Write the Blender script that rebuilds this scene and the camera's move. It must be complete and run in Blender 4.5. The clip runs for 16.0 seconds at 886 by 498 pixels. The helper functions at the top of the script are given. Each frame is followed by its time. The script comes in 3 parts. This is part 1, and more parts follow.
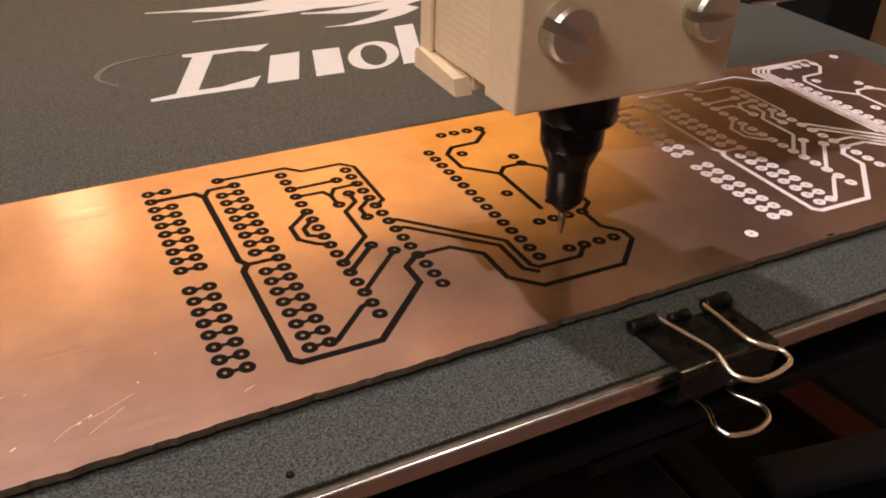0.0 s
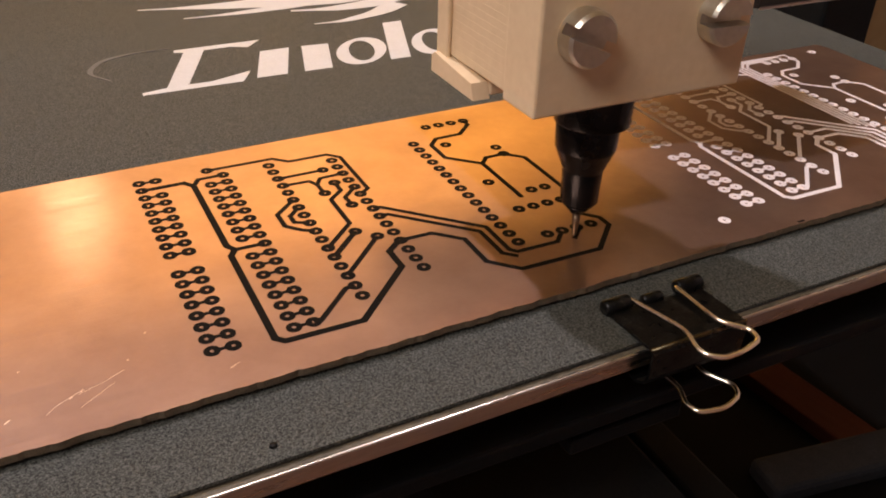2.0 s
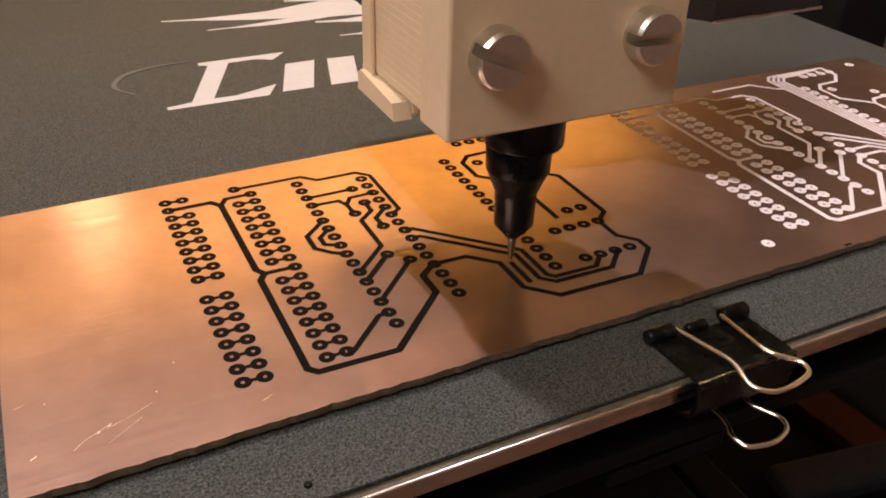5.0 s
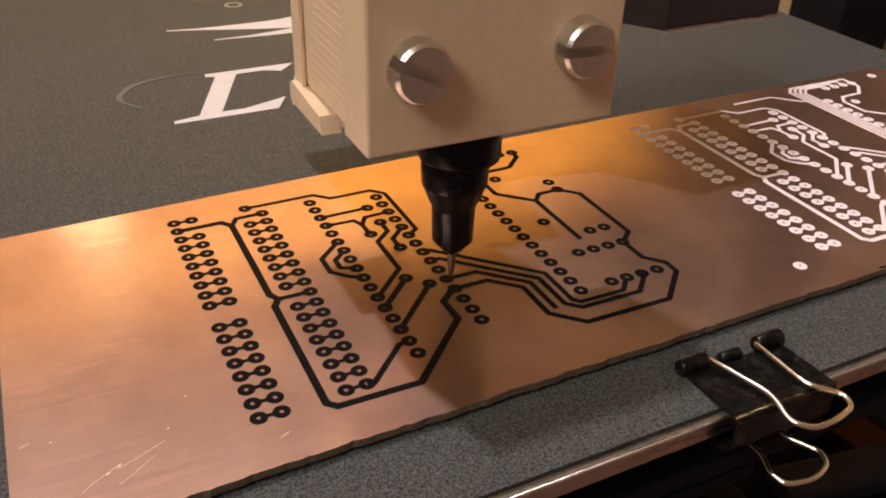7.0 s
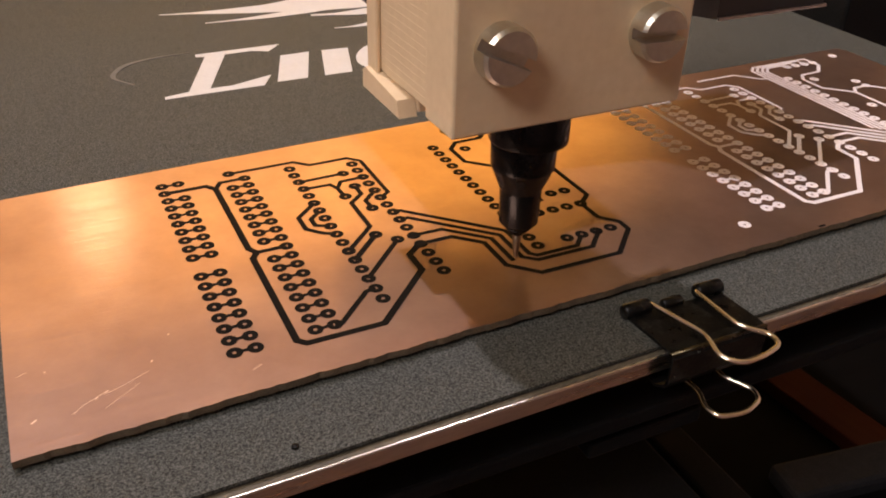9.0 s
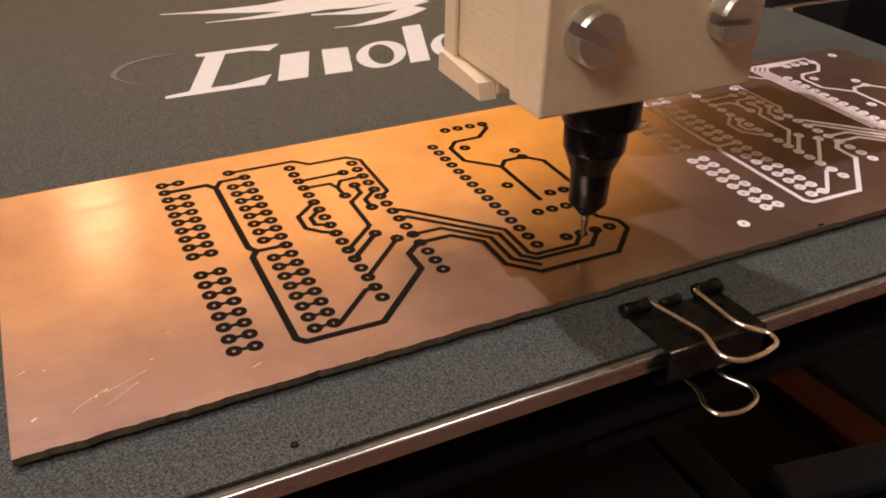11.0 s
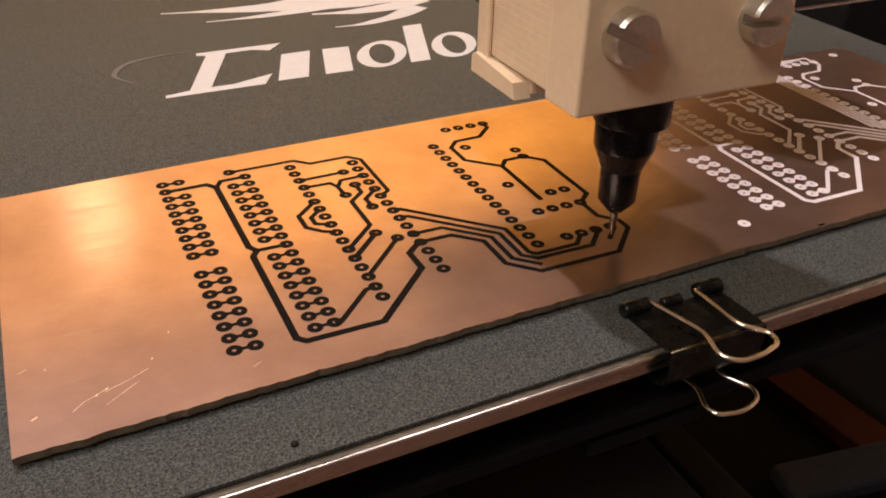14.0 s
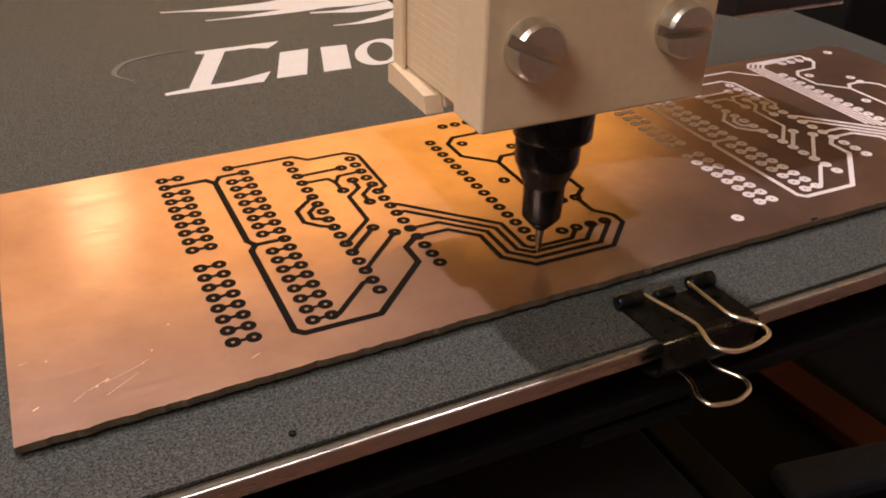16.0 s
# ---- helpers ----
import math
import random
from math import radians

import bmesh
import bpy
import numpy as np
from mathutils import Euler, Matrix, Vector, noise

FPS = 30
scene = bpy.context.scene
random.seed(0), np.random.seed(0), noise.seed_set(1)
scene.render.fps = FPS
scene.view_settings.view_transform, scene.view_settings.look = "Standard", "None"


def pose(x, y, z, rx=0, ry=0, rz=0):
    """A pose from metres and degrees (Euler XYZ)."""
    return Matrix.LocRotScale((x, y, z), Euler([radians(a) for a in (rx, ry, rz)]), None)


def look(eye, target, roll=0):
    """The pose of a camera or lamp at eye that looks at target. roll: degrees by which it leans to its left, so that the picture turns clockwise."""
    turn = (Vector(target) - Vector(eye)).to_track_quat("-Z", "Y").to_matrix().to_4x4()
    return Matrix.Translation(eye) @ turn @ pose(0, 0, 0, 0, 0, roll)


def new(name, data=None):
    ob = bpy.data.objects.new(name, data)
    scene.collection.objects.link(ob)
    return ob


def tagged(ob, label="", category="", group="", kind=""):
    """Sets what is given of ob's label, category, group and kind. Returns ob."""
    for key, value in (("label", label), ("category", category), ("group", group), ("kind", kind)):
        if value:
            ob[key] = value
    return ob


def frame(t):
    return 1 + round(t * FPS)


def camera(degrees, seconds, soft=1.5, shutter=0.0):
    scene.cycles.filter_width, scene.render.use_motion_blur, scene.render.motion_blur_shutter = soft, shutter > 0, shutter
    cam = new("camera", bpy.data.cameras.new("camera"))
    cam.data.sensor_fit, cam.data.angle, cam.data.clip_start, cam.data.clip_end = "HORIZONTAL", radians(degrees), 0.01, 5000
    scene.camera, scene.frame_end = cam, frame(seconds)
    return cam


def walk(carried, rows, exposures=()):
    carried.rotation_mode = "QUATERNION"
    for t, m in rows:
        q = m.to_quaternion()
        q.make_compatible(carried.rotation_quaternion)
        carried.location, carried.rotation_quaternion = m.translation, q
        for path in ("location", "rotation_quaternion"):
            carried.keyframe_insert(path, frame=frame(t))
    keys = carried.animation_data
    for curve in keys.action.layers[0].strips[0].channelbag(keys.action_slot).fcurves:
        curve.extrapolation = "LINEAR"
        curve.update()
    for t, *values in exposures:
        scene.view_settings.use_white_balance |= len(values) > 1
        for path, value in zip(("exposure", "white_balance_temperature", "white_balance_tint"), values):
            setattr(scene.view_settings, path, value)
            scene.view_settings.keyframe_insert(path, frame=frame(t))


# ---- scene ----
cam = camera(53.6, 16.0, soft=1.9)
MM = 0.001
DECK = 0.115            # height of the copper surface over the table, in metres
# seconds, place in millimetres, turn in degrees
CAM_ROWS = [
    (0.0, -13.67, -128.10, 179.92, 58.046, -1.726, -26.342),
    (0.5, -13.76, -128.10, 179.83, 58.054, -1.732, -26.479),
    (1.0, -13.67, -128.10, 180.17, 58.038, -1.725, -26.470),
    (1.5, -13.75, -128.10, 179.95, 58.128, -1.792, -26.626),
    (2.0, -13.88, -128.10, 180.06, 58.184, -1.772, -26.631),
    (2.5, -13.93, -128.10, 180.00, 58.214, -1.741, -26.560),
    (3.0, -14.00, -128.10, 180.04, 58.195, -1.725, -26.347),
    (3.5, -14.53, -128.10, 180.44, 58.225, -1.532, -26.046),
    (6.0, -14.24, -128.10, 180.45, 58.442, -1.471, -25.677),
    (6.5, -14.42, -128.10, 180.27, 58.506, -1.495, -25.718),
    (7.0, -14.48, -128.10, 180.37, 58.521, -1.480, -25.724),
    (7.5, -14.47, -128.10, 180.24, 58.612, -1.446, -25.683),
    (8.0, -14.39, -128.10, 180.59, 58.411, -1.379, -25.563),
    (8.5, -14.40, -128.10, 180.39, 58.378, -1.388, -25.567),
    (9.0, -14.62, -128.10, 180.42, 58.354, -1.393, -25.645),
    (11.5, -14.48, -128.10, 180.43, 58.350, -1.370, -25.554),
    (12.0, -14.47, -128.10, 180.41, 58.374, -1.380, -25.599),
    (12.5, -14.55, -128.10, 180.53, 58.415, -1.375, -25.635),
    (13.0, -14.49, -128.10, 180.43, 58.494, -1.336, -25.648),
    (13.5, -14.66, -128.10, 180.54, 58.462, -1.346, -25.613),
    (14.0, -14.50, -128.10, 180.41, 58.320, -1.392, -25.516),
    (14.5, -14.62, -128.10, 180.46, 58.233, -1.358, -25.606),
    (15.0, -14.68, -128.10, 180.64, 58.281, -1.306, -25.615),
    (15.5, -14.80, -128.10, 180.63, 58.365, -1.302, -25.634),
    (16.0, -14.80, -128.10, 180.38, 58.355, -1.338, -25.575),
]
MOVES = [
    (0.00, 50.99, 0.39, -3.79),
    (0.50, 55.74, 0.35, -2.34),
    (1.00, 56.67, -0.25, -1.05),
    (1.50, 56.18, -0.20, -1.09),
    (2.00, 53.99, -0.25, 1.15),
    (2.50, 50.63, -0.25, 1.57),
    (3.00, 45.55, -0.25, 1.87),
    (3.50, 44.15, 0.43, 2.42),
    (3.70, 43.40, 0.50, 2.60),
    (4.10, 40.50, 0.00, 1.20),
    (5.05, 40.50, -0.10, -4.70),
    (5.50, 38.60, -0.15, -6.90),
    (6.00, 36.26, -0.16, -9.44),
    (6.50, 34.13, -0.25, -10.71),
    (7.00, 31.11, -0.10, -10.49),
    (7.50, 31.73, 0.57, -8.67),
    (8.00, 34.91, 0.85, -4.98),
    (8.50, 38.21, 0.92, -1.10),
    (9.00, 40.70, 0.15, 1.34),
    (9.30, 42.00, 0.00, 2.70),
    (9.60, 43.60, 0.10, 4.00),
    (9.80, 44.40, 0.80, 3.90),
    (10.60, 49.40, 0.80, 2.50),
    (11.50, 55.11, 0.80, 0.85),
    (12.00, 58.31, 0.30, 0.23),
    (12.50, 58.35, 0.10, 0.00),
    (13.00, 58.41, 0.85, -0.39),
    (13.50, 58.09, 0.08, 0.33),
    (14.00, 56.73, 0.05, 1.71),
    (14.50, 54.53, -0.06, 3.50),
    (15.00, 49.50, -0.12, 3.72),
    (15.50, 44.73, -0.22, 3.66),
    (16.00, 43.97, 0.15, 3.42),
]
walk(cam, [(t, pose(x * MM, y * MM, z * MM, rx, ry, rz)) for t, x, y, z, rx, ry, rz in CAM_ROWS])

# ---- light ----
scene.view_settings.exposure = 0.0
world = bpy.data.worlds.new("room_dark")
world.use_nodes = True
world.node_tree.nodes["Background"].inputs[0].default_value = (1.0, 0.72, 0.45, 1)
world.node_tree.nodes["Background"].inputs[1].default_value = 0.02
scene.world = world


def area_lamp(name, eye, target, size, watts, colour, size_y=None):
    data = bpy.data.lights.new(name, "AREA")
    data.size, data.energy, data.color = size, watts, colour
    if size_y:
        data.shape, data.size_y = "RECTANGLE", size_y
    ob = new(name, data)
    ob.matrix_world = look(eye, target)
    return ob


area_lamp("ceiling_lamp_light", (-0.085, 0.33, 1.32), (0.04, -0.045, 0.115), 0.045, 9.8, (1.0, 0.88, 0.95))
# added unseen uplight: makes the north wall glow orange in the copper
area_lamp("wall_glow_light", (0.48, 1.00, -0.22), (0.52, 1.40, 0.36), 0.5, 37.0, (1.0, 0.75, 0.27))
# broad fill added high on the left for the mat and the holder
area_lamp("soft_fill_light", (-1.2, -0.5, 1.65), (0.0, 0.0, 0.15), 0.9, 39.0, (1.0, 0.91, 0.89))
area_lamp("small_lamp_light", (0.03, 1.30, 0.80), (0.0, 0.0, 0.1), 0.09, 0.10, (1.0, 0.82, 0.55), 0.04)


# ---- materials ----
def nodes_of(name):
    m = bpy.data.materials.new(name)
    m.use_nodes = True
    nt = m.node_tree
    return m, nt, nt.nodes["Principled BSDF"]


def add_node(nt, kind, **inputs):
    n = nt.nodes.new(kind)
    for k, v in inputs.items():
        n.inputs[k.replace("_", " ")].default_value = v
    return n


def surface(name, a, b, rough=0.5, metal=0.0, scale=400.0, stretch=(1, 1, 1), bump=0.0, depth=0.0002, rough_var=0.1, fine=None, coat=0.0, spec=0.5, low=0.32, high=0.68):
    """Two colours mixed by noise at two scales, uneven gloss and fine relief."""
    m, nt, p = nodes_of(name)
    L = nt.links.new
    co = nt.nodes.new("ShaderNodeTexCoord")
    mp = nt.nodes.new("ShaderNodeMapping")
    mp.inputs["Scale"].default_value = stretch
    L(co.outputs["Object"], mp.inputs["Vector"])
    n1 = add_node(nt, "ShaderNodeTexNoise", Scale=scale, Detail=6.0, Roughness=0.6)
    n2 = add_node(nt, "ShaderNodeTexNoise", Scale=fine or scale * 7, Detail=3.0)
    L(mp.outputs[0], n1.inputs["Vector"])
    L(mp.outputs[0], n2.inputs["Vector"])
    mix = nt.nodes.new("ShaderNodeMath")
    mix.operation = "MULTIPLY_ADD"
    mix.inputs[1].default_value = 0.5
    half = nt.nodes.new("ShaderNodeMath")
    half.operation = "MULTIPLY"
    half.inputs[1].default_value = 0.5
    L(n2.outputs["Fac"], half.inputs[0])
    L(n1.outputs["Fac"], mix.inputs[0])
    L(half.outputs[0], mix.inputs[2])
    ramp = nt.nodes.new("ShaderNodeValToRGB")
    ramp.color_ramp.elements[0].position, ramp.color_ramp.elements[1].position = low, high
    ramp.color_ramp.elements[0].color, ramp.color_ramp.elements[1].color = (*a, 1), (*b, 1)
    L(mix.outputs[0], ramp.inputs[0])
    L(ramp.outputs[0], p.inputs["Base Color"])
    rr = nt.nodes.new("ShaderNodeMapRange")
    rr.inputs["From Min"].default_value, rr.inputs["From Max"].default_value = 0.3, 0.7
    rr.inputs["To Min"].default_value, rr.inputs["To Max"].default_value = max(rough - rough_var, 0.03), min(rough + rough_var, 1.0)
    L(n1.outputs["Fac"], rr.inputs["Value"])
    L(rr.outputs[0], p.inputs["Roughness"])
    p.inputs["Metallic"].default_value = metal
    p.inputs["Coat Weight"].default_value = coat
    p.inputs["Specular IOR Level"].default_value = spec
    if bump:
        bp = nt.nodes.new("ShaderNodeBump")
        bp.inputs["Strength"].default_value, bp.inputs["Distance"].default_value = bump, depth
        L(mix.outputs[0], bp.inputs["Height"])
        L(bp.outputs[0], p.inputs["Normal"])
    return m


def brushed_copper():
    """Copper foil: rubbed along its length, with faint stains."""
    m, nt, p = nodes_of("copper_foil")
    L = nt.links.new
    co = nt.nodes.new("ShaderNodeTexCoord")
    mp = nt.nodes.new("ShaderNodeMapping")
    mp.inputs["Scale"].default_value = (0.04, 1, 1)
    mp.inputs["Rotation"].default_value = (0, 0, radians(3))
    L(co.outputs["Object"], mp.inputs["Vector"])
    brush = add_node(nt, "ShaderNodeTexNoise", Scale=1700.0, Detail=3.0, Roughness=0.5)
    L(mp.outputs[0], brush.inputs["Vector"])
    stain = add_node(nt, "ShaderNodeTexNoise", Scale=55.0, Detail=8.0, Roughness=0.65)
    L(co.outputs["Object"], stain.inputs["Vector"])
    grit = add_node(nt, "ShaderNodeTexNoise", Scale=2600.0, Detail=4.0)
    L(co.outputs["Object"], grit.inputs["Vector"])
    ramp = nt.nodes.new("ShaderNodeValToRGB")
    ramp.color_ramp.elements[0].position, ramp.color_ramp.elements[1].position = 0.3, 0.7
    ramp.color_ramp.elements[0].color, ramp.color_ramp.elements[1].color = (0.61, 0.405, 0.325, 1), (0.87, 0.615, 0.49, 1)
    L(stain.outputs["Fac"], ramp.inputs[0])
    L(ramp.outputs[0], p.inputs["Base Color"])
    rr = nt.nodes.new("ShaderNodeMapRange")
    rr.inputs["From Min"].default_value, rr.inputs["From Max"].default_value = 0.3, 0.7
    rr.inputs["To Min"].default_value, rr.inputs["To Max"].default_value = 0.09, 0.21
    L(brush.outputs["Fac"], rr.inputs["Value"])
    L(rr.outputs[0], p.inputs["Roughness"])
    p.inputs["Metallic"].default_value = 1.0
    both = nt.nodes.new("ShaderNodeMath")
    both.operation = "MULTIPLY_ADD"
    both.inputs[1].default_value = 0.5
    L(grit.outputs["Fac"], both.inputs[0])
    L(brush.outputs["Fac"], both.inputs[2])
    grain = add_node(nt, "ShaderNodeCombineXYZ", Y=1.0)
    L(grain.outputs[0], p.inputs["Tangent"])
    p.inputs["Anisotropic"].default_value = 0.15
    bp = nt.nodes.new("ShaderNodeBump")
    bp.inputs["Strength"].default_value, bp.inputs["Distance"].default_value = 1.0, 0.000016
    L(both.outputs[0], bp.inputs["Height"])
    L(bp.outputs[0], p.inputs["Normal"])
    # a second, rougher lobe: the fine grit left by rubbing
    q = nt.nodes.new("ShaderNodeBsdfPrincipled")
    q.inputs["Metallic"].default_value, q.inputs["Roughness"].default_value = 1.0, 0.43
    L(ramp.outputs[0], q.inputs["Base Color"])
    L(bp.outputs[0], q.inputs["Normal"])
    mixed = nt.nodes.new("ShaderNodeMixShader")
    mixed.inputs[0].default_value = 0.42
    L(p.outputs[0], mixed.inputs[1])
    L(q.outputs[0], mixed.inputs[2])
    L(mixed.outputs[0], nt.nodes["Material Output"].inputs["Surface"])
    return m


COPPER = brushed_copper()
SCRATCH = surface("bright_scratch", (0.95, 0.72, 0.52), (0.98, 0.8, 0.62), rough=0.5, metal=0.6, scale=900)
INK = surface("marker_ink", (0.003, 0.0025, 0.0025), (0.006, 0.005, 0.005), rough=0.6, scale=900, spec=0.06)
PALE = surface("pale_mask", (0.78, 0.71, 0.70), (0.88, 0.82, 0.81), rough=0.6, scale=900)
LAMINATE = surface("board_edge", (0.06, 0.045, 0.027), (0.19, 0.14, 0.085), rough=0.8, scale=700, stretch=(1, 1, 3), bump=0.8)
MAT = surface("magnetic_mat", (0.016, 0.017, 0.015), (0.132, 0.136, 0.120), rough=0.62, rough_var=0.08, scale=3000, fine=6400, bump=0.7, depth=0.00016, spec=0.13, low=0.41, high=0.62)
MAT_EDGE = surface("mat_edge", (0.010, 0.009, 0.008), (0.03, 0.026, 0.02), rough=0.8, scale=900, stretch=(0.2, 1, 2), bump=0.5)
PRINT = surface("white_print", (0.56, 0.55, 0.53), (0.68, 0.67, 0.65), rough=0.5, scale=300)
RING = surface("pale_ring", (0.20, 0.21, 0.14), (0.30, 0.31, 0.22), rough=0.6, scale=400)
FAINT = surface("worn_print", (0.06, 0.06, 0.06), (0.16, 0.155, 0.15), rough=0.6, scale=500)
ALLOY = surface("aluminium_plate", (0.46, 0.42, 0.38), (0.62, 0.57, 0.52), rough=0.30, metal=1.0, scale=500, stretch=(0.1, 1, 1), bump=0.2)
RESIDUE = surface("adhesive_residue", (0.05, 0.042, 0.03), (0.20, 0.165, 0.11), rough=0.6, scale=350, stretch=(0.4, 1, 1), bump=0.4)
EDGE_GLINT = surface("edge_glint_alloy", (0.86, 0.82, 0.76), (0.93, 0.90, 0.84), rough=0.26, metal=1.0, scale=500, stretch=(0.1, 1, 1))
PLASTIC = surface("printed_plastic", (0.66, 0.50, 0.31), (0.73, 0.57, 0.37), rough=0.5, rough_var=0.05, scale=120, bump=0.05)
STEEL = surface("screw_steel", (0.57, 0.54, 0.45), (0.71, 0.68, 0.58), rough=0.42, metal=1.0, scale=150, bump=0.01)
WIRE = surface("nickel_wire", (0.84, 0.76, 0.62), (0.93, 0.86, 0.73), rough=0.20, metal=1.0, scale=800, rough_var=0.05)
BLACK_STEEL = surface("black_lacquer", (0.0025, 0.0025, 0.0025), (0.035, 0.032, 0.026), rough=0.34, scale=700, fine=2600, bump=0.2, spec=0.22, low=0.52, high=0.72)
FOLD_GLINT = surface("fold_glint", (0.05, 0.04, 0.022), (0.12, 0.10, 0.06), rough=0.3, metal=1.0, scale=600)
PEN_BLACK = surface("pen_plastic", (0.003, 0.003, 0.003), (0.007, 0.0065, 0.006), rough=0.22, scale=300, spec=0.18)
TIP = surface("pen_tip_metal", (0.13, 0.09, 0.06), (0.22, 0.16, 0.10), rough=0.45, metal=1.0, scale=900)
SHROUD = surface("shroud_paint", (0.010, 0.009, 0.009), (0.022, 0.02, 0.019), rough=0.45, scale=400, bump=0.1)
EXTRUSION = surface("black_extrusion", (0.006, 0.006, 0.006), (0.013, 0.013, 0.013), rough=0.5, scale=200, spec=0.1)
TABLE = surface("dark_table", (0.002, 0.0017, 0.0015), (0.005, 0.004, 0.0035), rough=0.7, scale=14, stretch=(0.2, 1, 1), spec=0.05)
BROWN = surface("red_brown_wood", (0.034, 0.007, 0.003), (0.055, 0.013, 0.005), spec=0.1, rough=0.7, scale=60, stretch=(1, 0.1, 1))
FOAM = surface("grey_foam", (0.020, 0.019, 0.021), (0.034, 0.033, 0.035), rough=0.9, scale=300, spec=0.1)
DARK_BLOCKER = surface("dark_blocker", (0.012, 0.007, 0.004), (0.03, 0.018, 0.011), rough=0.55, scale=12, stretch=(1, 1, 0.1), spec=0.2)
CARD = surface("cardboard", (0.34, 0.24, 0.11), (0.42, 0.30, 0.15), rough=0.8, scale=40)
WALL = surface("wall_paint", (0.30, 0.24, 0.25), (0.36, 0.29, 0.30), rough=0.9, scale=3)
# orange that puts the wall's warm glow into the colour, for the copper's reflection
GLOW_ORANGE = surface("glow_orange", (0.66, 0.44, 0.20), (0.78, 0.55, 0.27), rough=0.6, scale=9, stretch=(6, 1, 0.3))
FLOOR = surface("brown_floor", (0.20, 0.11, 0.075), (0.28, 0.16, 0.11), rough=0.5, scale=6, stretch=(0.3, 3, 1))
# lighter copy of the wall colour: brightness for the right-hand reflection, painted in
LIT_WALL = surface("lit_wall_paint", (0.62, 0.50, 0.49), (0.69, 0.56, 0.55), rough=0.9, scale=3)
CEIL = surface("ceiling_paint", (0.48, 0.43, 0.43), (0.54, 0.49, 0.49), rough=0.9, scale=3)


# ---- mesh helpers (millimetres) ----
def mesh_of(bm, name, material, smooth=False):
    me = bpy.data.meshes.new(name)
    bmesh.ops.recalc_face_normals(bm, faces=bm.faces)
    bm.to_mesh(me)
    bm.free()
    if material:
        me.materials.append(material)
    for p in me.polygons:
        p.use_smooth = smooth
    return me


def part(name, bm, material, parent, label="", smooth=False):
    ob = new(name, mesh_of(bm, name, material, smooth))
    ob.parent = parent
    if label:
        tagged(ob, label)
    return ob


def box(x0, x1, y0, y1, z0, z1, bevel=0.0, bm=None):
    bm = bm or bmesh.new()
    vs = [bm.verts.new((x * MM, y * MM, z * MM)) for x in (x0, x1) for y in (y0, y1) for z in (z0, z1)]
    fs = [bm.faces.new([vs[i] for i in q]) for q in ((0, 1, 3, 2), (4, 6, 7, 5), (0, 4, 5, 1), (2, 3, 7, 6), (0, 2, 6, 4), (1, 5, 7, 3))]
    if bevel:
        es = {e for f in fs for e in f.edges}
        bmesh.ops.bevel(bm, geom=list(es), offset=bevel * MM, segments=2, profile=0.5, affect="EDGES")
    return bm


def prism(points, z0, z1, bm=None):
    """A flat piece with the outline points."""
    bm = bm or bmesh.new()
    lo = [bm.verts.new((x * MM, y * MM, z0 * MM)) for x, y in points]
    hi = [bm.verts.new((x * MM, y * MM, z1 * MM)) for x, y in points]
    n = len(points)
    bm.faces.new(hi)
    bm.faces.new(lo[::-1])
    for i in range(n):
        j = (i + 1) % n
        bm.faces.new((lo[i], lo[j], hi[j], hi[i]))
    return bm


def lathe(profile, steps=32, bm=None, at=(0, 0, 0)):
    """Turned round z: profile of (radius, height)."""
    bm = bm or bmesh.new()
    rings = []
    for r, z in profile:
        rings.append([bm.verts.new(((at[0] + r * math.cos(2 * math.pi * k / steps)) * MM, (at[1] + r * math.sin(2 * math.pi * k / steps)) * MM, (at[2] + z) * MM)) for k in range(steps)])
    for a, b in zip(rings, rings[1:]):
        for k in range(steps):
            j = (k + 1) % steps
            bm.faces.new((a[k], a[j], b[j], b[k]))
    bm.faces.new(rings[0][::-1])
    bm.faces.new(rings[-1])
    return bm


def rounded(points, r, n=5):
    """A path whose corners are rounded with radius r."""
    pts = [Vector(p) for p in points]
    out = [pts[0]]
    for a, b, c in zip(pts, pts[1:], pts[2:]):
        u, v = (a - b), (c - b)
        d = min(r, u.length * 0.45, v.length * 0.45)
        p, q = b + u.normalized() * d, b + v.normalized() * d
        for k in range(n + 1):
            t = k / n
            out.append((1 - t) ** 2 * p + 2 * t * (1 - t) * b + t * t * q)
    return out + [pts[-1]]


def tube(path, radius, steps=10):
    """A round wire along the path."""
    bm = bmesh.new()
    rings, side = [], Vector((0.3, 0.2, 1))
    for i, p in enumerate(path):
        d = (path[min(i + 1, len(path) - 1)] - path[max(i - 1, 0)]).normalized()
        side = (side - d * side.dot(d)).normalized()
        up = d.cross(side)
        rings.append([bm.verts.new((p + radius * (math.cos(2 * math.pi * k / steps) * side + math.sin(2 * math.pi * k / steps) * up)) * MM) for k in range(steps)])
    for a, b in zip(rings, rings[1:]):
        for k in range(steps):
            j = (k + 1) % steps
            bm.faces.new((a[k], a[j], b[j], b[k]))
    bm.faces.new(rings[0][::-1])
    bm.faces.new(rings[-1])
    return bm


def strip(points, width):
    """The outline of a line of even width with mitred corners."""
    p = [Vector(q) for q in points]
    left, right = [], []
    for i, q in enumerate(p):
        a = (q - p[i - 1]).normalized() if i else (p[1] - q).normalized()
        b = (p[i + 1] - q).normalized() if i + 1 < len(p) else a
        n = Vector((-(a + b).y, (a + b).x)).normalized()
        w = width / 2 / max(n.dot(Vector((-a.y, a.x))), 0.4)
        left.append(q + n * w)
        right.append(q - n * w)
    return left, right


